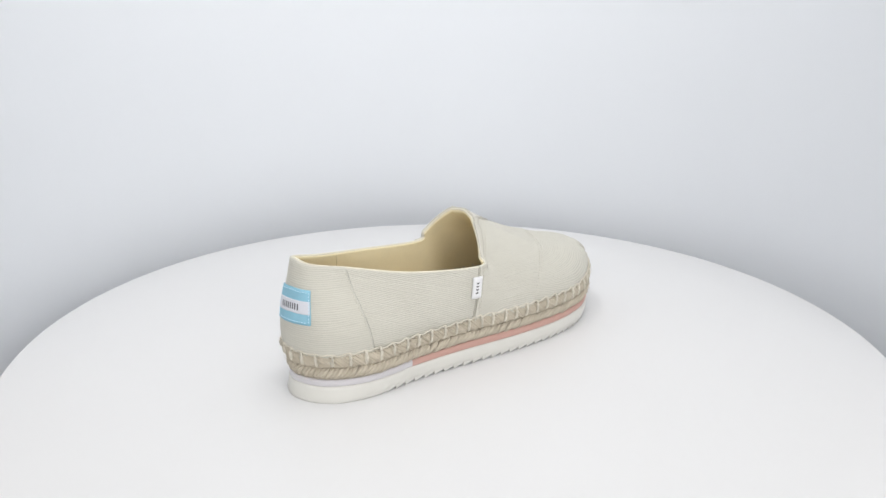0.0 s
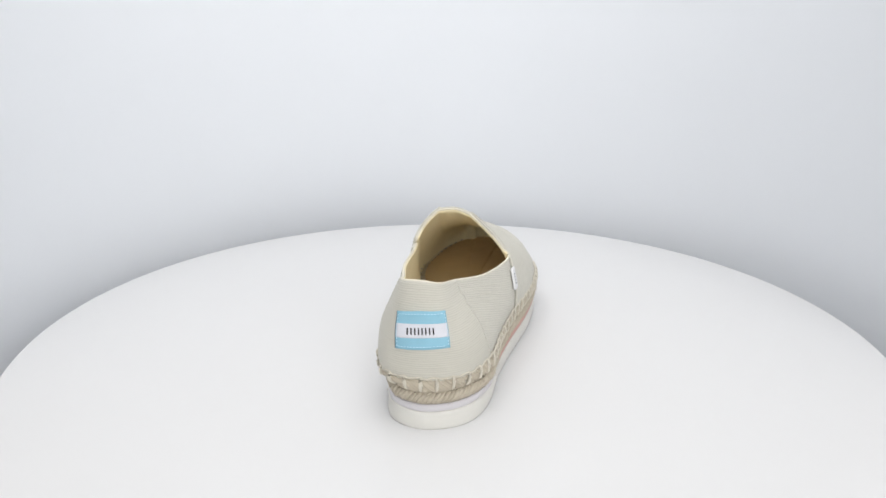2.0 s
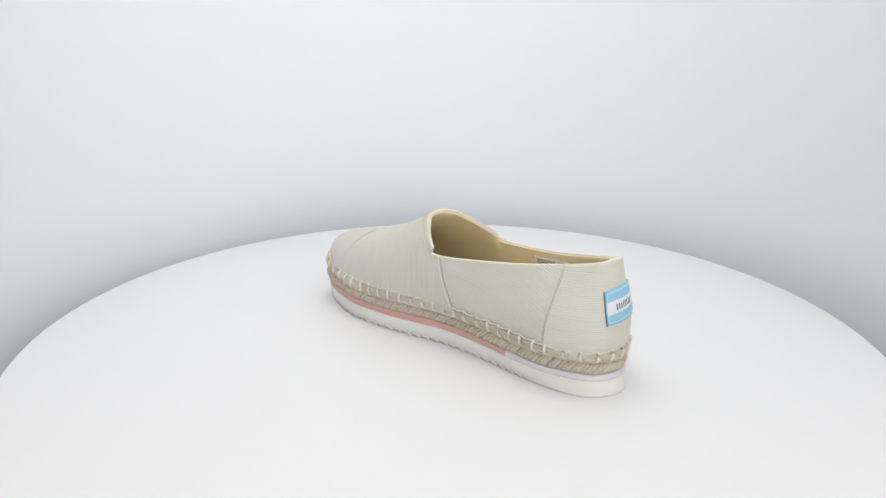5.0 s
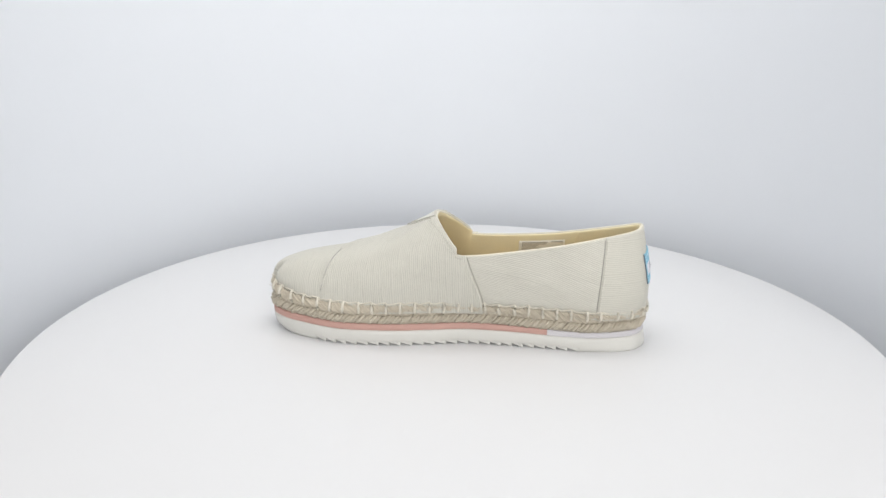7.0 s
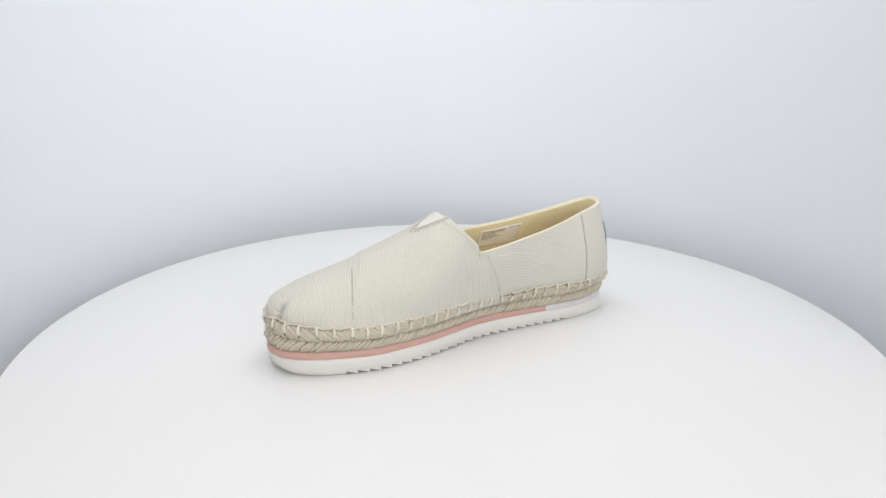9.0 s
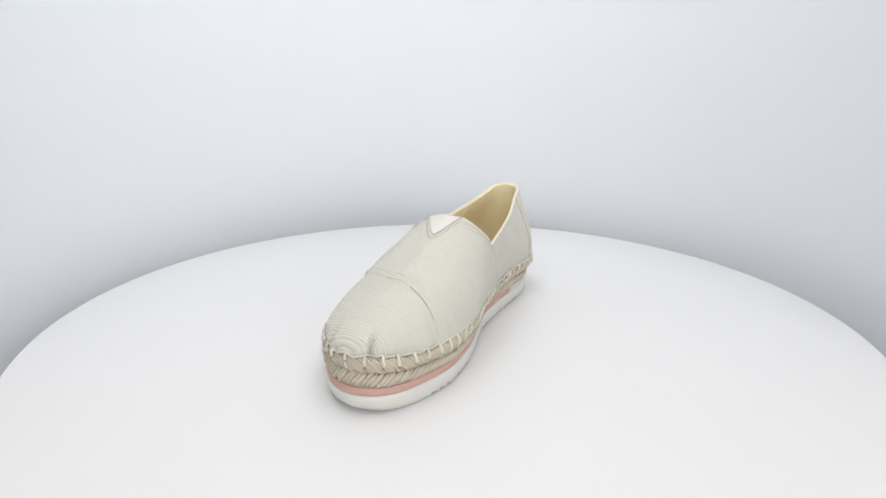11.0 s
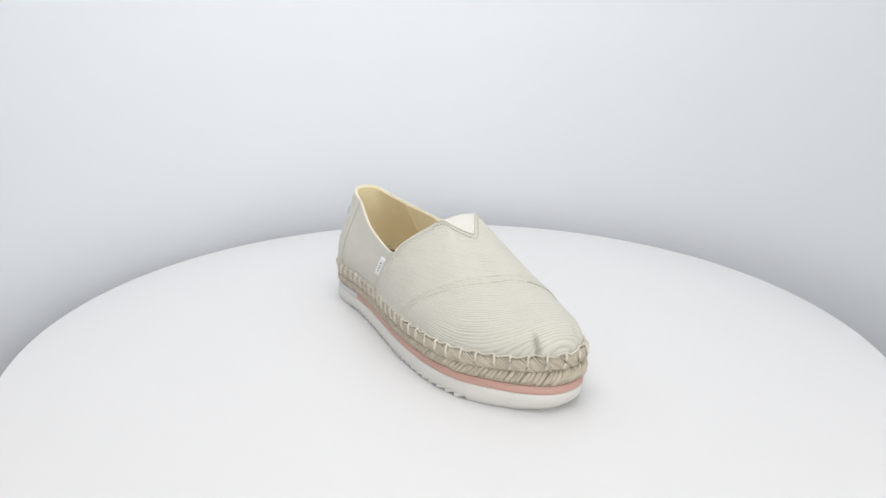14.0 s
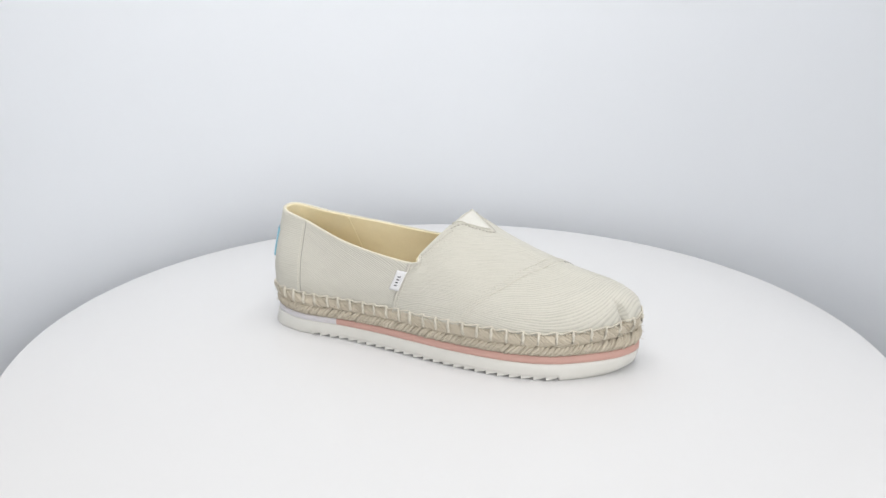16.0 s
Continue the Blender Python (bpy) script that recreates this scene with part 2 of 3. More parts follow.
def spring(x, z=25.0):
    """How far a layer of the sole at height z lifts towards the toe, in millimetres."""
    u = np.clip((np.asarray(x, float) - 62) / 63, 0, 1.2)
    return 6.5 * u * u * z / 25.0


def upper_grid():
    base = catmull([k[0] for k in KNOTS], PER)
    rim = catmull([k[1] for k in KNOTS], PER)
    t0 = catmull([k[2] for k in KNOTS], PER)
    t1 = catmull([k[3] for k in KNOTS], PER)
    n = len(base)
    p0 = np.column_stack([base, 22.5 + spring(base[:, 0])])
    p1, p2 = p0 + t0, rim + t1
    v = np.linspace(0, 1, ROWS + 1)[None, :, None]
    g = ((1 - v) ** 3 * p0[:, None] + 3 * (1 - v) ** 2 * v * p1[:, None] + 3 * (1 - v) * v ** 2 * p2[:, None] + v ** 3 * rim[:, None])
    return g  # (n, ROWS + 1, 3), millimetres


def grid_normals(g):
    du = np.roll(g, -1, 0) - np.roll(g, 1, 0)
    dv = np.gradient(g, axis=1)
    nn = np.cross(du, dv)
    nn /= np.linalg.norm(nn, axis=2)[..., None] + 1e-9
    # outwards
    if np.sum(nn[0, 10] * np.array([-1, 0, 0])) < 0:
        nn = -nn
    return nn


def shell(name, g, nrm, i0, i1, j0, j1, lift, thick, material, uvf):
    """A cloth panel: the part of the grid from i0 to i1 round the shoe and j0 to j1 upwards, with thickness and closed edges."""
    n = len(g)
    ii = [i % n for i in range(i0, i1 + 1)]
    a = g[ii][:, j0:j1 + 1]
    nn = nrm[ii][:, j0:j1 + 1]
    w, h = a.shape[:2]
    lift = np.asarray(lift, float)
    if lift.ndim == 2:
        lift = lift[ii][:, j0:j1 + 1, None]
    outer, inner = a + nn * lift, a + nn * (lift - thick)
    verts = np.concatenate([outer.reshape(-1, 3), inner.reshape(-1, 3)]) * MM + np.array(OFF)
    uv = uvf(ii, a).reshape(-1, 2)
    o = w * h
    faces = []
    for i in range(w - 1):
        for j in range(h - 1):
            q = (i * h + j, (i + 1) * h + j, (i + 1) * h + j + 1, i * h + j + 1)
            faces.append(q[::-1])
            faces.append(tuple(k + o for k in q))
    for i in range(w - 1):
        for j in (0, h - 1):
            q = (i * h + j, (i + 1) * h + j, (i + 1) * h + j + o, i * h + j + o)
            faces.append(q if j == 0 else q[::-1])
    if (i1 - i0) < n:
        for j in range(h - 1):
            for i in (0, w - 1):
                q = (i * h + j, i * h + j + 1, i * h + j + 1 + o, i * h + j + o)
                faces.append(q[::-1] if i == 0 else q)
    return mesh_from(name, verts, faces, material, np.concatenate([uv, uv]))


def wall_uv(slope):
    """Twill lines that run round the heel and quarters, falling a little on the way."""
    def f(ii, a):
        run = np.cumsum(np.linalg.norm(np.diff(a[:, :1], axis=0, prepend=a[:1, :1]), axis=2), axis=0)
        up = np.cumsum(np.linalg.norm(np.diff(a, axis=1, prepend=a[:, :1]), axis=2), axis=1)
        return np.stack([(up + slope * run) / 1.2, np.broadcast_to(run, up.shape) / 10], -1)
    return f


def vamp_arc(x, y, z):
    """Distance across the vamp from its ridge, down either flank."""
    y = y - 6
    top = np.interp(x, [0, 24, 40, 60, 79, 100, 114, 125], [83, 75, 68, 60, 54, 49, 44, 38])
    return y + y / (np.abs(y) + 8) * np.clip(top - z, 0, 60) * 0.8


def vamp_uv(smooth):
    """Twill lines that cross the vamp on the bias, laid out on the cloth before it is tucked."""
    return lambda ii, a: bias_lines(smooth[ii])


def bias_lines(a):
    x, y, z = a[..., 0], a[..., 1], a[..., 2]
    arc = vamp_arc(x, y, z)
    # the lines turn from lengthwise on one flank to crosswise on the other
    s = np.linspace(-100, 100, 401)
    turn = np.radians(np.interp(s, [-75, 45], [8, 95]))
    turn = np.convolve(np.pad(turn, 20, mode="edge"), np.ones(41) / 41, mode="valid")
    drift = np.cumsum(np.cos(turn)) * (s[1] - s[0])
    th = np.interp(arc, s, turn)
    across = (x - 62) * np.sin(th) - np.interp(arc, s, drift)
    return np.stack([across / 1.3, ((x - 62) * np.cos(th) + arc * np.sin(th)) / 10], -1)


def on_grid(g, nrm, fi, fj, lift=0.0):
    """The point of the surface at fractional grid indices."""
    n = len(g)
    i0, j0 = int(math.floor(fi)), min(int(math.floor(fj)), g.shape[1] - 2)
    u, v = fi - i0, fj - j0
    out = 0
    for di, wu in ((0, 1 - u), (1, u)):
        for dj, wv in ((0, 1 - v), (1, v)):
            out = out + wu * wv * (g[(i0 + di) % n, j0 + dj] + lift * nrm[(i0 + di) % n, j0 + dj])
    return out


def stitch_line(points, pitch=2.2, fill=0.62, r=0.28):
    """A row of separate thread stitches along a line of points in millimetres, as one mesh."""
    points = np.asarray(points)
    seg = np.linalg.norm(np.diff(points, axis=0), axis=1)
    run = np.concatenate([[0], np.cumsum(seg)])
    heap = Heap()
    s = 0.3
    while s + pitch * fill < run[-1]:
        q = np.linspace(s, s + pitch * fill, 4)
        pts = np.column_stack([np.interp(q, run, points[:, k]) for k in range(3)])
        heap.add(*tube(pts * MM + np.array(OFF), np.array([0.6, 1, 1, 0.6]) * r * MM, 5))
        s += pitch
    return heap


def resample(loop, n):
    loop = np.vstack([loop, loop[:1]])
    run = np.concatenate([[0], np.cumsum(np.linalg.norm(np.diff(loop, axis=0), axis=1))])
    q = np.linspace(0, run[-1], n, endpoint=False)
    return np.column_stack([np.interp(q, run, loop[:, k]) for k in range(loop.shape[1])]), run[-1]


GROUND = 1.1     # the tread reaches this far below the level that heights are counted from, in millimetres
SOLE = [(-126, -3.5), (-122.8, 8.8), (-114, 17.8), (-96, 23.2), (-75, 24.6), (-40, 24), (-10, 25.5), (13, 31.4), (33, 36.6), (55, 39.6),
        (72, 40), (90, 36.2), (106.5, 30), (117, 20), (120, 4.5), (114.5, -9.5), (104.4, -20.7), (91.4, -30.8), (78, -37.2), (55, -41.6),
        (25, -41.6), (0, -39.2), (-30, -35.4), (-60, -33), (-80, -33.6), (-97, -32.4), (-112.3, -26.8), (-121.8, -16.4)]


def sole_loop(n):
    return resample(catmull(SOLE, 24), n)


def loop_normals(loop):
    t = np.roll(loop, -1, 0) - np.roll(loop, 1, 0)
    t /= np.linalg.norm(t, axis=1)[:, None]
    return t, np.column_stack([-t[:, 1], t[:, 0]])   # the loop runs clockwise, so this points outwards


def at_height(loop, out, z):
    """The sole's outline at height z: it leans out over the toe and to one side, and in at the heel."""
    _, nn = loop_normals(loop)
    k = z / 25.0
    tuck = np.clip((-loop[:, :1] - 88) / 25, 0, 1) * np.interp(z, [0, 4, 9, 14], [0, 1.8, 2.0, 3.0])
    p = loop + nn * (out + 0.6 * k - tuck)
    x = p[:, 0]
    shift = np.clip((x - 50) / 70, 0, 1.1) ** 2 * np.interp(z, [0, 3, 9, 15, 20], [0, 4.5, 6.6, 6.0, 4.2])
    rise = 1.7 * np.exp(-((x - 12) / 78) ** 2) * max(0.0, z - 17) / 9
    fore = 1.0 / (1.0 + np.exp(-(x + 50) / 14)) * np.clip((135 - x) / 40, 0.3, 1.0)   # the layers are thicker under the forefoot
    rise = rise + fore * np.interp(z, [0, 8.5, 12.2, 18, 24], [0, 1.0, 1.9, 1.2, 0])
    return np.column_stack([x + shift, p[:, 1] + 1.1 * k, z - GROUND * max(0.0, 1 - z / 9) + spring(x, z) + rise])


def ring_mesh(name, rows, material, i0, i1, closed, cap_ends=False):
    """A band lofted through rows of loop points (each (n, 3), millimetres)."""
    n = len(rows[0])
    ii = [i % n for i in range(i0, i1 + (0 if closed else 1))]
    w, h = len(ii), len(rows)
    verts = np.stack([r[ii] for r in rows], 1).reshape(-1, 3) * MM + np.array(OFF)
    faces = []
    for i in range(w if closed else w - 1):
        k = (i + 1) % w
        for j in range(h - 1):
            faces.append((i * h + j, i * h + j + 1, k * h + j + 1, k * h + j))
    if cap_ends and not closed:
        faces.append(tuple(range(h)))
        faces.append(tuple((w - 1) * h + j for j in range(h))[::-1])
    return mesh_from(name, verts, faces, material)


TREAD = (-83.0, 88.0)
LUGS = 24


def build_sole(shoe):
    n = 900
    loop, length = sole_loop(n)
    x = loop[:, 0]
    tread = (x > TREAD[0]) & (x < TREAD[1])
    bottom = at_height(loop, -0.6, 0.0)
    bottom[tread, 2] += 2.2
    low = at_height(loop, -0.1, 0.7)
    low[tread, 2] = np.maximum(low[tread, 2], bottom[tread, 2] + 0.35)
    rows = [bottom, low, at_height(loop, 0.3, 3.2), at_height(loop, 0.3, 6.0), at_height(loop, 0.1, 8.0), at_height(loop, -0.5, 8.5),
            at_height(loop, -6.0, 8.5)]
    mid = bottom.copy()
    mid[:, 1] = 1.0
    me = ring_mesh("outsole", [mid] + rows, FOAM, 0, n, True)
    add_part("outsole", me, shoe, "white foam rubber outsole")
    # tread lugs: wedges across the sole, thick towards the heel
    xs = np.linspace(TREAD[0], TREAD[1], LUGS + 1)
    ia, ib = np.argmin(x), np.argmax(x)
    left = np.array([loop[(ia + k) % n] for k in range((ib - ia) % n + 1)])
    right = np.array([loop[(ib + k) % n] for k in range((ia - ib) % n + 1)])[::-1]
    for a, b in zip(xs[:-1], xs[1:]):
        verts = []
        for xx, z0 in ((a + 0.25, -GROUND), (b - 0.1, 1.95 - GROUND)):
            yl = np.interp(xx, left[:, 0], left[:, 1]) - 0.2
            yr = np.interp(xx, right[:, 0], right[:, 1]) + 0.2
            for yy in (yr, yl):
                verts += [(xx, yy, z0), (xx, yy, 2.6 - GROUND)]
        verts = np.array(verts) * MM + np.array(OFF)
        faces = [(0, 1, 3, 2), (4, 6, 7, 5), (0, 2, 6, 4), (1, 5, 7, 3), (0, 4, 5, 1), (2, 3, 7, 6)]
        add_part("tread_lug", mesh_from("tread_lug", verts, faces, FOAM, smooth=False), shoe)
    # coloured foam stripes
    rows = [at_height(loop, -5, 8.45), at_height(loop, -0.55, 8.45), at_height(loop, -0.15, 8.8), at_height(loop, -0.15, 11.8),
            at_height(loop, -0.6, 12.2), at_height(loop, -5, 12.2)]
    start = next(k for k in range(n) if x[(ia + k) % n] > -62.6) + ia
    stop = next(k for k in range(n) if x[(ib + k) % n] < -62.9) + ib
    add_part("foam_stripe", ring_mesh("pink_stripe", rows, PINK, start, stop, False, True), shoe, "salmon pink foam stripe")
    add_part("foam_stripe", ring_mesh("lilac_stripe", rows, LILAC, stop, start + n, False, True), shoe, "pale lilac grey foam stripe")
    # backing of the rope
    rows = [at_height(loop, -4, 12.0), at_height(loop, -1.0, 12.2), at_height(loop, -1.0, 18.0), at_height(loop, -1.2, 25.2), at_height(loop, -4.5, 26.6)]
    add_part("rope_core", ring_mesh("rope_core", rows, JUTE, 0, n, True), shoe)


def cloth_tree(g):
    """Search tree over the cloth surface, in millimetres."""
    n, m = g.shape[:2]
    verts = [Vector(p) for p in g.reshape(-1, 3)]
    faces = [(i * m + j, ((i + 1) % n) * m + j, ((i + 1) % n) * m + j + 1, i * m + j + 1) for i in range(n) for j in range(m - 1)]
    return BVHTree.FromPolygons(verts, faces)


def build_rope(shoe, g):
    """Two rows of slanting jute strands that meet like a herringbone; the top lies against the cloth."""
    tree = cloth_tree(g)

    def cloth_out(p, normal, least):
        """How far the cloth stands out from p along the outward normal."""
        d = Vector((normal[0], normal[1], 0.0))
        hit = tree.ray_cast(Vector(p) + d * 20, -d, 26)[0]
        return least if hit is None else max(least, min(3.2, (hit - Vector(p)).dot(d)))

    rng = random.Random(4)
    n = 2000
    loop, length = sole_loop(n)
    tan, nn = loop_normals(loop)
    for row, (zc, lean, tall, out, pitch, rad) in enumerate(((16.1, -0.95, 6.4, 0.0, 2.75, 1.45), (22.8, 1.3, 7.4, 0.2, 2.0, 1.2))):
        heap = Heap()
        count = int(length / pitch)
        for k in range(count):
            i = int((k + rng.uniform(-0.15, 0.15)) / count * n) % n
            pts = []
            dz = rng.uniform(-0.3, 0.3)
            ro = rng.uniform(-0.3, 0.3)
            h = tall * rng.uniform(0.93, 1.08)
            for q in np.linspace(-0.5, 0.5, 6):
                z = zc + q * h + dz
                along = lean * q * h
                j = int(round(i + along / length * n)) % n
                bulge = out + ro + 1.0 * (1 - (2 * q) ** 2) - 0.7
                p = at_height(loop[[j - 1, j, (j + 1) % n]], 0, z)[1]
                if z > 23.5:
                    bulge = max(bulge, cloth_out(p, nn[j], -3.0) + 0.5)
                pts.append((p[0] + nn[j, 0] * bulge, p[1] + nn[j, 1] * bulge, p[2]))
            r = np.array([0.55, 0.9, 1.0, 1.0, 0.9, 0.55]) * rad * rng.uniform(0.92, 1.08)
            heap.add(*tube(np.array(pts) * MM + np.array(OFF), r * MM, 7))
        add_part("rope_braid", heap.mesh("rope_braid", JUTE), shoe, "natural beige jute rope row of slanting strands")
    # loose fibres that stand off the rope
    heap = Heap()
    for k in range(900):
        i = rng.randrange(n)
        z = rng.uniform(13, 24)
        p = at_height(loop[[i - 1, i, (i + 1) % n]], 0, z)[1]
        d = Vector((nn[i, 0], nn[i, 1], rng.uniform(-0.8, 0.8))) + Vector((tan[i, 0], tan[i, 1], 0)) * rng.uniform(-2, 2)
        d.normalize()
        ln = rng.uniform(1.5, 3.6)
        q = [np.array(p) + np.array([nn[i, 0], nn[i, 1], 0]) * 0.8 + np.array(d) * ln * u + np.array([0, 0, rng.uniform(-0.4, 0.4) * u]) for u in (0, 0.5, 1)]
        heap.add(*tube(np.array(q) * MM + np.array(OFF), np.array([0.10, 0.09, 0.05]) * MM, 3))
    fib = add_part("fibre_fuzz", heap.mesh("fibre_fuzz", JUTE), shoe, "fine loose jute fibres")
    tagged(fib, kind="stuff")
    # blanket stitches
    count = 62
    top = []
    for k in range(count):
        i = int((k + rng.uniform(-0.08, 0.08)) / count * n) % n
        skew = rng.uniform(-0.9, 0.9)
        pts = []
        for q, (out, z) in enumerate(((-2.6, 27.6), (-1.2, 27.7), (0.3, 27.2), (1.5, 25.6), (1.75, 23.6), (1.5, 21.6), (0.3, 20.3))):
            j = int(i + skew * (q / 6 - 0.3) / length * n) % n
            p = at_height(loop[[j - 1, j, (j + 1) % n]], 0, z)[1]
            if 0 < q < 5:
                out = max(out, cloth_out(p, nn[j], -3.0) + (1.0, 1.0, 1.7, 2.0, 2.0)[q])
            pts.append((p[0] + nn[j, 0] * out, p[1] + nn[j, 1] * out, p[2]))
        r = np.array([0.5, 0.6, 0.8, 1.0, 1.0, 0.95, 0.8]) * 1.05 * rng.uniform(0.88, 1.12)
        v, f, u = tube(np.array(pts) * MM + np.array(OFF), r * MM, 6)
        add_part("stitch", mesh_from("stitch", v, f, STITCH, u), shoe)
        for q, (out, z) in ((0.0, (-0.3, 28.0)), (0.3, (-0.2, 27.7)), (0.62, (0.1, 27.1)), (0.86, (0.1, 27.3))):
            j = int(i + q / count * n) % n
            p = at_height(loop[[j - 1, j, (j + 1) % n]], 0, z + rng.uniform(-0.3, 0.3))[1]
            o = cloth_out(p, nn[j], -2.5) + 0.95 + rng.uniform(-0.25, 0.25)
            top.append((p[0] + nn[j, 0] * o, p[1] + nn[j, 1] * o, p[2]))
    v, f, u = tube(catmull(top, 4) * MM + np.array(OFF), 0.5 * MM, 6, True)
    add_part("edge_cord", mesh_from("edge_cord", v, f, STITCH, u), shoe, "cream cord running along the top of the rope")


def seam_x(arc):
    """Where the toe seam runs: it slants over the vamp from one flank to the other."""
    return np.interp(arc, SEAM_ARC, SEAM_POS)


SEAM_ARC = [-80, -70, -60, -50, -40, -30, -20, -10, 0, 10, 20, 30, 40, 50, 60]
SEAM_POS = [27, 32.5, 38.5, 45, 51.5, 56.8, 61.5, 66, 69.8, 74, 77.5, 80.5, 82.5, 84, 87]


def build_upper(shoe):
    g = upper_grid()
    n = len(g)
    nrm = grid_normals(g)
    # creases and slight waviness of the cloth
    for i in range(n):
        for j in range(ROWS + 1):
            x, y, z = g[i, j]
            e = min(1.0, j / 6, (ROWS - j) / 6)
            d = 0.45 * noise.noise((x / 26, y / 22, z / 17)) + 0.22 * noise.noise((x / 9 + 7, y / 9, z / 6))
            g[i, j] += nrm[i, j] * d * e
    smooth = g.copy()
    # tuck at the toe: the cloth on either side is drawn in under the edges of the middle panel
    for i in range(int(8.4 * PER), int(11.6 * PER)):
        yb = g[i, 0, 1]
        for j in range(0, 19):
            fade = max(0.0, min(1.0, (12 - j) / 5))
            inside = 1.0 / (1.0 + math.exp(-(yb + 6.6) * 5)) * 1.0 / (1.0 + math.exp((yb - 15.4) * 5))
            drawn = 0.0
            for away in (-6.6 - yb, yb - 15.4):
                if away > -0.6:
                    drawn += math.exp(-(max(away, 0.0) / 2.8) ** 2)
            g[i, j] += nrm[i, j] * fade * (0.5 * inside - 6.0 * drawn * (1 - inside) * (0.55 + 0.45 * math.sin(math.pi * min(1.0, j / 10))))
    nrm = grid_normals(g)
    x, y = g[..., 0], g[..., 1]
    K = lambda q: int(q * PER)
    add_part("quarter", shell("quarter", g, nrm, K(2) - 1, K(4) + 5, 0, ROWS, 0.0, 0.9, CANVAS, wall_uv(-0.36)), shoe, "natural off-white twill quarter")
    add_part("quarter", shell("quarter", g, nrm, K(16) - 5, K(18) + 1, 0, ROWS, 0.0, 0.9, CANVAS, wall_uv(-0.48)), shoe, "natural off-white twill quarter")
    add_part("heel_panel", shell("heel_panel", g, nrm, K(18), K(22), 0, ROWS, 0.8, 0.9, HEELCLOTH, wall_uv(0.02)), shoe, "off-white twill heel panel")
    # vamp lies over the toe cap along the slanting seam
    sx = seam_x(vamp_arc(x, y, g[..., 2]))
    over = 1.0 / (1.0 + np.exp(np.clip((x - sx) * 3.0, -50, 50)))
    vamp = shell("vamp", g, nrm, K(4), K(16), 0, ROWS, 0.2 + 0.85 * over, 1.0, CANVAS, vamp_uv(smooth))
    add_part("vamp", vamp, shoe, "natural off-white twill vamp with a tucked toe")
    lining = shell("lining", g, nrm, 0, n, 0, ROWS, -0.95, 1.0, LINING, wall_uv(0.0))
    add_part("lining", lining, shoe, "smooth cream textile lining")
    # rolled edge round the opening
    rim = np.array([on_grid(g, nrm, i, ROWS, -0.6) for i in range(n)])
    v, f, u = tube(rim * MM + np.array(OFF), 0.72 * MM, 8, True)
    add_part("collar_edge", mesh_from("collar_edge", v, f, CREAM, u), shoe, "cream rolled edge of the opening")
    # footbed
    base = g[:, 0].copy()
    c = base.mean(0)
    rows = [np.column_stack([c[:2] + (base[:, :2] - c[:2]) * s, 25.2 + spring(base[:, 0]) * s - 1.2 * (1 - s)]) for s in (0.985, 0.9, 0.6, 0.3, 0.02)]
    add_part("footbed", ring_mesh("footbed", rows, FOOTBED, 0, n, True), shoe, "tan footbed inside the shoe")
    # seams
    def radial(i, lift, j0=1, j1=ROWS - 1):
        return [on_grid(g, nrm, i, j, lift) for j in np.linspace(j0, j1, 60)]
    for k, sgn in ((4, 1), (16, -1)):
        add_part("seam_stitching", stitch_line(radial(K(k) + sgn * 1.3, 1.15)).mesh("seam_stitching", THREAD), shoe)
        # grey tube paints the shade beside the vamp's overlapping edge
        v, f, u = tube(np.array(radial(K(k) - sgn * 0.75, 0.05)) * MM + np.array(OFF), 0.32 * MM, 5)
        add_part("seam_shading", mesh_from("seam_shading", v, f, GREYTHREAD_SHADE, u), shoe)
    for k, sgn in ((2, -1), (18, 1)):
        add_part("seam_stitching", stitch_line(radial(K(k) + sgn * 0.8, 0.95)).mesh("seam_stitching", THREAD), shoe)
        # dark tube paints the shade in front of the heel panel's raised edge
        v, f, u = tube(np.array(radial(K(k) - sgn * 0.10, -0.1)) * MM + np.array(OFF), 0.34 * MM, 5)
        add_part("seam_shading", mesh_from("seam_shading", v, f, DARKTHREAD_SHADE, u), shoe)
    line, fold = [], []
    for i in range(K(4), K(16) + 1):
        d = x[i] - sx[i]
        for j in range(ROWS):
            if d[j] > 0 >= d[j + 1]:
                fj = j + d[j] / (d[j] - d[j + 1])
                fold.append(on_grid(g, nrm, i, fj - 0.3, 0.5))
                line.append(on_grid(g, nrm, i, min(fj + 0.9, ROWS), 1.15))
                break
    if len(line) > 3:
        line, fold = np.array(line), np.array(fold)
        for _ in range(6):
            line[1:-1] = (line[:-2] + 2 * line[1:-1] + line[2:]) / 4
            fold[1:-1] = (fold[:-2] + 2 * fold[1:-1] + fold[2:]) / 4
        add_part("seam_stitching", stitch_line(line).mesh("seam_stitching", THREAD), shoe)
        # lit and shaded halves of the fold painted in: dark on one flank, pale beyond
        turn = int(np.argmin(np.abs(fold[:, 1] - 16)))
        for a, b, mat in ((0, turn + 1, DARKTHREAD_SHADE), (turn, len(fold), THREAD)):
            v, f, u = tube(fold[a:b] * MM + np.array(OFF), (0.36 if mat is DARKTHREAD_SHADE else 0.25) * MM, 5)
            add_part("seam_shading", mesh_from("seam_shading", v, f, mat, u), shoe)
    return g, nrm


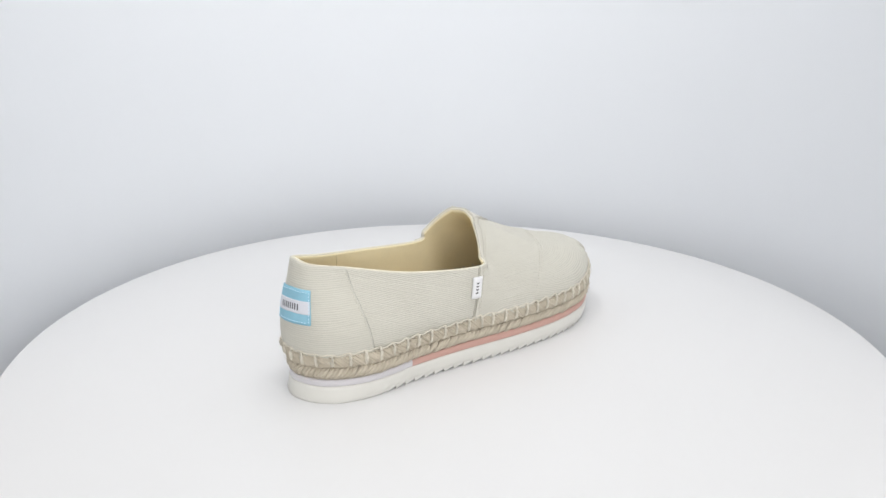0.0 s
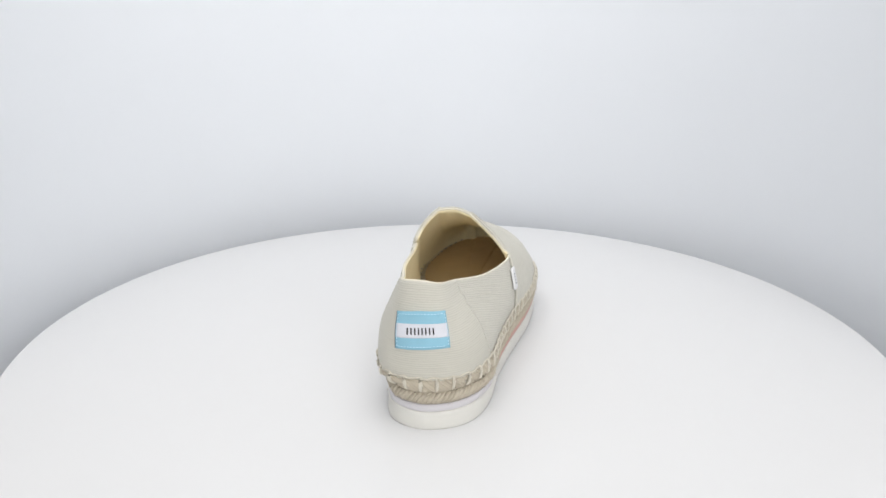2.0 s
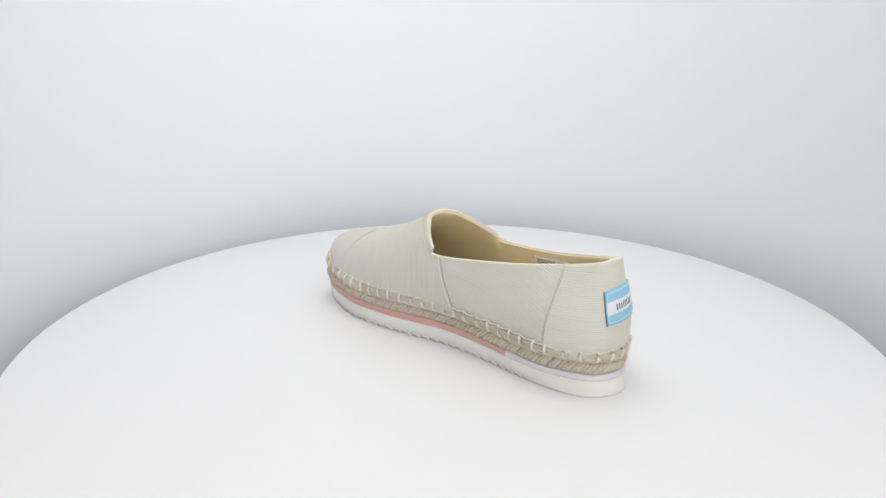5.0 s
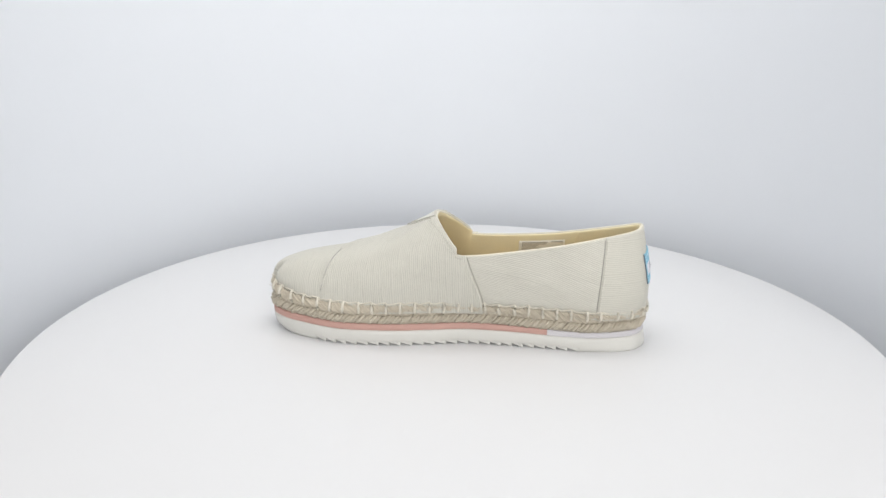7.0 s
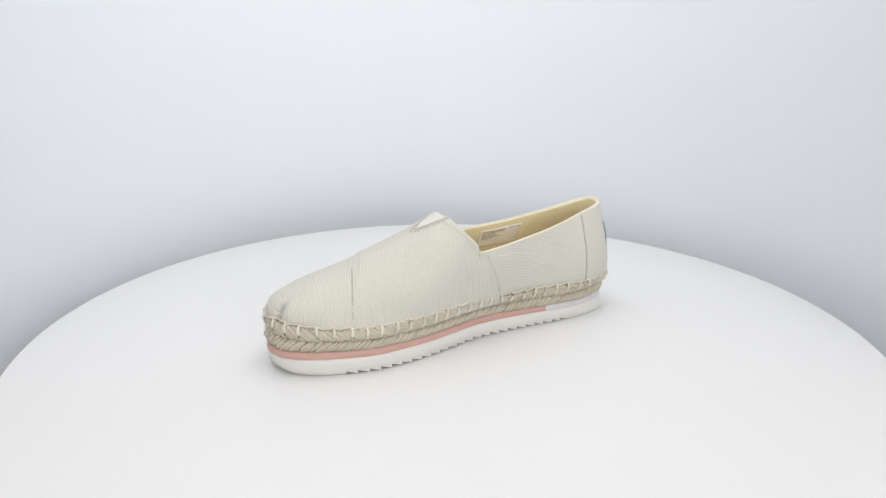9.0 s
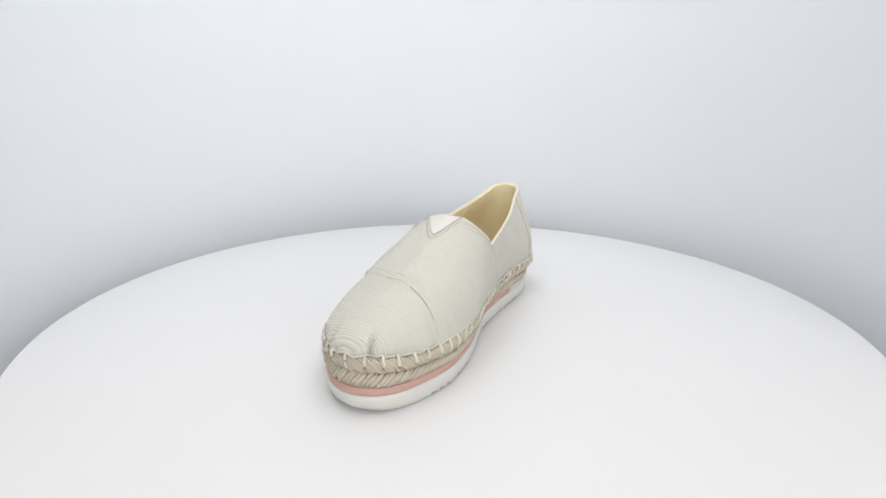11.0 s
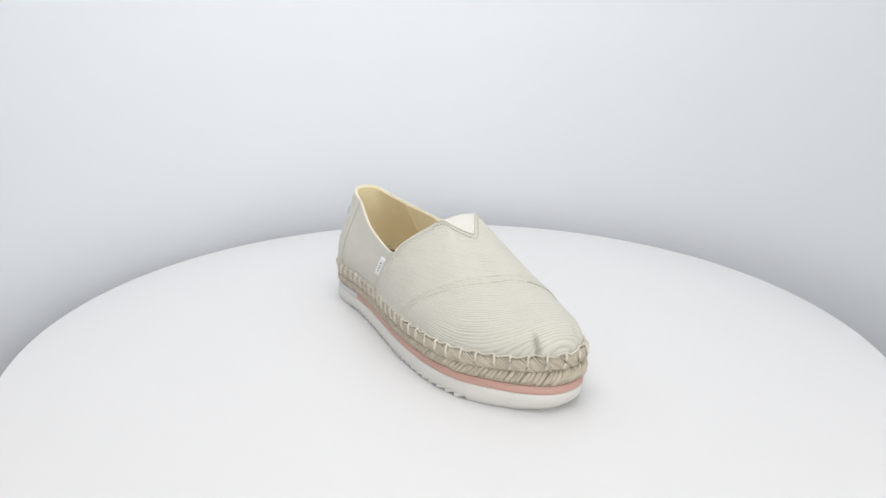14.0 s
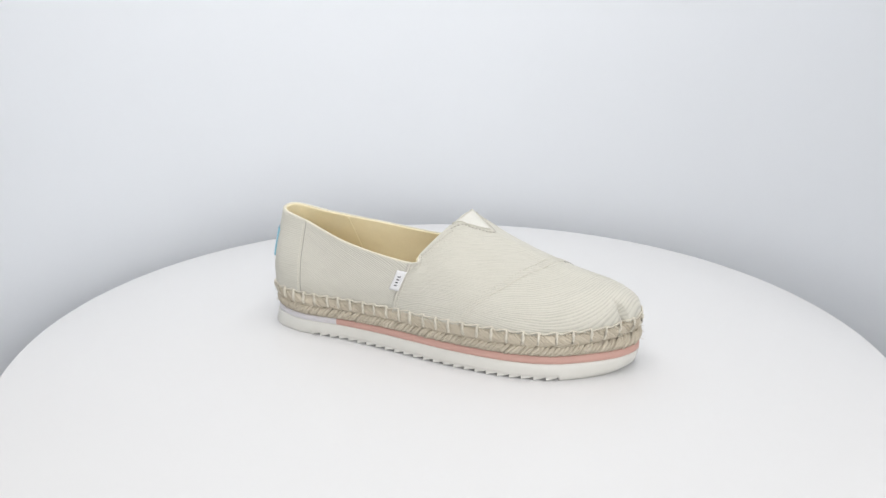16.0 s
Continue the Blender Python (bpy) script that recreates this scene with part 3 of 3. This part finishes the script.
def locate(g, target, i_lo, i_hi):
    """Fractional grid indices of the surface point nearest to a target, between two loop indices."""
    n = len(g)
    best = None
    for fi in np.arange(i_lo, i_hi + 0.01, 0.25):
        i0 = int(math.floor(fi))
        u = fi - i0
        col = g[i0 % n] * (1 - u) + g[(i0 + 1) % n] * u
        fj = np.arange(0, ROWS + 0.01, 0.25)
        line = np.column_stack([np.interp(fj, np.arange(ROWS + 1), col[:, k]) for k in range(3)])
        d = np.linalg.norm(line - np.array(target), axis=1)
        k = int(np.argmin(d))
        if best is None or d[k] < best[0]:
            best = (d[k], fi, fj[k])
    return best[1], best[2]


class Patch:
    """A piece of label laid on the cloth between four corners given in grid indices (bl, br, tr, tl)."""

    def __init__(self, g, nrm, corners):
        self.g, self.nrm, self.c = g, nrm, np.array(corners, float)

    def at(self, u, v, lift):
        bl, br, tr, tl = self.c
        fi, fj = (bl * (1 - u) + br * u) * (1 - v) + (tl * (1 - u) + tr * u) * v
        return on_grid(self.g, self.nrm, fi, max(0.0, min(ROWS, fj)), lift)

    def sheet(self, name, u0, u1, v0, v1, lift, thick, material, nu=20, nv=12):
        verts, faces, uvs = [], [], []
        for d in (0.0, thick):
            for a in range(nu + 1):
                for k in range(nv + 1):
                    u, v = u0 + (u1 - u0) * a / nu, v0 + (v1 - v0) * k / nv
                    verts.append(self.at(u, v, lift - d) * MM + np.array(OFF))
                    uvs.append((u * 20, v * 3))
        o, h = (nu + 1) * (nv + 1), nv + 1
        for a in range(nu):
            for k in range(nv):
                q = (a * h + k, (a + 1) * h + k, (a + 1) * h + k + 1, a * h + k + 1)
                faces += [q, tuple(i + o for i in q[::-1])]
        ring = [a * h for a in range(nu + 1)] + [nu * h + k for k in range(1, h)] + [a * h + nv for a in range(nu - 1, -1, -1)] + [k for k in range(nv - 1, 0, -1)]
        for p, q in zip(ring, ring[1:] + ring[:1]):
            faces.append((p, p + o, q + o, q))
        me = mesh_from(name, verts, faces, material, uvs)
        bm = bmesh.new()
        bm.from_mesh(me)
        bmesh.ops.recalc_face_normals(bm, faces=bm.faces)
        bm.to_mesh(me)
        bm.free()
        return me

    def line(self, u0, v0, u1, v1, lift, steps=24):
        return [self.at(u0 + (u1 - u0) * k / steps, v0 + (v1 - v0) * k / steps, lift) for k in range(steps + 1)]


def build_trims(shoe, g, nrm):
    n = len(g)
    # woven label on the heel: blue, white, blue, with a dark wordmark drawn as bars
    cs = [locate(g, t, -20, 20) for t in ((-125.5, 11, 43.2), (-121.5, -17.6, 44.8), (-119.5, -16.2, 64.4), (-122.4, 12, 62.6))]
    p = Patch(g, nrm, cs)
    label = add_part("heel_label", p.sheet("heel_label", 0, 1, 0, 1, 1.75, 1.0, BLUE), shoe, "sky blue woven label with a white band")
    add_part("white_band", p.sheet("white_band", 0.01, 0.99, 0.31, 0.68, 1.85, 0.3, LABELWHITE), label, "white woven band")
    for u0 in (0.22, 0.29, 0.36, 0.43, 0.50, 0.57, 0.64, 0.71):
        add_part("print_bar", p.sheet("print_bar", u0, u0 + 0.028, 0.40, 0.58, 1.93, 0.2, INK, 2, 3), label, "thin black printed bar")
    for v in (0.07, 0.93):
        add_part("label_stitching", stitch_line(p.line(0.04, v, 0.96, v, 1.8), 1.7, 0.6, 0.2).mesh("label_stitching", PALEBLUE), label)
    for u in (0.03, 0.97):
        add_part("label_stitching", stitch_line(p.line(u, 0.06, u, 0.94, 1.85), 1.7, 0.6, 0.2).mesh("label_stitching", PALEBLUE), label)
    v, f, u = tube(np.array(p.line(-0.012, 0.0, -0.012, 1.0, 1.2)) * MM + np.array(OFF), 0.4 * MM, 5)
    add_part("label_edge", mesh_from("label_edge", v, f, EDGE, u), label, "dark folded edge of the label")
    # folded side tab at the edge of the vamp
    i0 = 16 * PER
    jt, jb = locate(g, (-13, -31.5, 53.2), i0, i0)[1], locate(g, (-17, -35, 41.5), i0, i0)[1]
    p = Patch(g, nrm, [(i0 - 0.3, jb), (i0 + 2.9, jb), (i0 + 2.9, jt), (i0 - 0.3, jt)])
    tab = add_part("side_tab", p.sheet("side_tab", 0, 1, 0, 1, 1.9, 1.3, TABWHITE, 8, 8), shoe, "small white woven side tab")
    for k in range(4):
        add_part("print_bar", p.sheet("print_bar", 0.4, 0.68, 0.22 + 0.15 * k, 0.28 + 0.15 * k, 1.97, 0.2, INK, 3, 3), tab, "black printed bar")
    # elastic gore in the throat
    ia, ic, iv = 13.0 * PER + 3, 7.0 * PER + 5, 9.75 * PER + 5
    col = g[int(iv)]
    jv = float(np.interp(-28.5, -col[:, 0], np.arange(ROWS + 1)))
    verts, faces = [], []
    nu, nv = 18, 14
    for a in range(nv + 1):
        w = a / nv
        j = jv + (ROWS - 0.2 - jv) * w
        for k in range(nu + 1):
            fi = iv + w * ((ic + (ia - ic) * k / nu) - iv)
            verts.append(on_grid(g, nrm, fi, j, 1.25) * MM + np.array(OFF))
    for a in range(nv):
        for k in range(nu):
            q = (a * (nu + 1) + k, a * (nu + 1) + k + 1, (a + 1) * (nu + 1) + k + 1, (a + 1) * (nu + 1) + k)
            faces.append(q)
    gore = add_part("elastic_gore", mesh_from("elastic_gore", verts, faces, ELASTIC), shoe, "white elastic gusset in the throat")
    for ie in (ia, ic):
        path = np.array([on_grid(g, nrm, iv + (ie - iv) * w, jv + (ROWS - jv) * w, 1.3) for w in np.linspace(0, 1, 24)])
        v, f, u = tube(path * MM + np.array(OFF), 0.45 * MM, 6)
        add_part("gore_edge", mesh_from("gore_edge", v, f, CANVAS, u), shoe)
        s = 2.0 if ie == ia else -2.0
        path = np.array([on_grid(g, nrm, iv + (ie - iv) * w + s * (0.5 + w), jv - 0.8 + (ROWS - jv) * w, 1.25) for w in np.linspace(0, 1, 24)])
        add_part("seam_stitching", stitch_line(path, 2.4, 0.7, 0.42 if ie == ia else 0.28).mesh("seam_stitching", GREYTHREAD_SHADE), shoe)
    # folded edge of the vamp: up one flank, along the throat, down the other
    edge = [on_grid(g, nrm, 4 * PER, j, 0.8) for j in np.linspace(0, ROWS, 40)] + [on_grid(g, nrm, i, ROWS, 0.45) for i in range(4 * PER + 1, int(ic))]
    edge2 = [on_grid(g, nrm, i, ROWS, 0.45) for i in range(int(ia) + 1, 16 * PER)] + [on_grid(g, nrm, 16 * PER, j, 0.8) for j in np.linspace(ROWS, 0, 40)]
    for path in (edge, edge2):
        v, f, u = tube(np.array(path) * MM + np.array(OFF), 0.75 * MM, 6)
        add_part("vamp_edge", mesh_from("vamp_edge", v, f, CANVAS, u), shoe)
    # stitching along the throat
    for a, d in ((4 * PER + 1, int(ic) - 2), (int(ia) + 2, 16 * PER - 1)):
        for off in (1.6, 3.0):
            path = np.array([on_grid(g, nrm, i, ROWS - off, 1.2) for i in range(a, d + 1)])
            add_part("seam_stitching", stitch_line(path, 2.0, 0.6, 0.26).mesh("seam_stitching", GREYTHREAD_SHADE if off < 2 else THREAD), shoe)
    # printed care tag on the lining
    cs = [locate(g, t, 16 * PER, 18 * PER) for t in ((-38, -31, 42), (-69, -27, 44), (-70, -21.5, 60), (-39, -28.5, 56))]
    p = Patch(g, nrm, cs)
    tag = add_part("care_tag", p.sheet("care_tag", 0, 1, 0, 1, -2.05, 0.25, TAG, 16, 6), shoe, "pale printed care tag on the lining")
    rows = ((0.06, 0.60, 0.88, 0.93), (0.06, 0.58, 0.80, 0.85), (0.06, 0.40, 0.72, 0.76), (0.06, 0.36, 0.64, 0.68), (0.06, 0.50, 0.56, 0.60), (0.06, 0.34, 0.47, 0.51), (0.68, 0.95, 0.90, 0.94))
    for u0, u1, v0, v1 in rows:
        add_part("print_bar", p.sheet("print_bar", u0, u1, v0, v1, -2.4, -0.1, GREYINK, 8, 2), tag)
    # coarse stitching where lining and footbed meet
    path = np.array([on_grid(g, nrm, i, 0, -3.2) + np.array([0, 0, 3.4]) for i in range(5 * PER, 9 * PER)])
    add_part("footbed_stitching", stitch_line(path, 6.5, 0.35, 0.4).mesh("footbed_stitching", DARKTHREAD_SHADE), shoe)
    # seams of the lining where the heel piece begins
    for q in (2.45, 17.55):
        path = np.array([on_grid(g, nrm, q * PER + (1 if q < 10 else -1) * (ROWS - j) * 0.12, j, -2.0) for j in np.linspace(8, ROWS - 1, 30)])
        v, f, u = tube(path * MM + np.array(OFF), 0.4 * MM, 5)
        add_part("lining_seam", mesh_from("lining_seam", v, f, LINING, u), shoe)


def build_shoe():
    shoe = new("shoe")
    build_sole(shoe)
    g, nrm = build_upper(shoe)
    build_rope(shoe, g)
    build_trims(shoe, g, nrm)
    tagged(shoe, "off-white canvas slip-on shoe with jute rope and white sawtooth sole", "shoe")
    return shoe


build_studio()
turntable = build_turntable()
shoe = build_shoe()


def motions():
    times = [0.5 * k for k in range(33)]
    walk(turntable, [(t, pose(0, -0.001, -0.0011, 0, 0, RATE * (t - 8))) for t in times])
    walk(shoe, [(t, pose(0, 0, 0, 0, 0, HEADING + RATE * (t - 8))) for t in times])


motions()
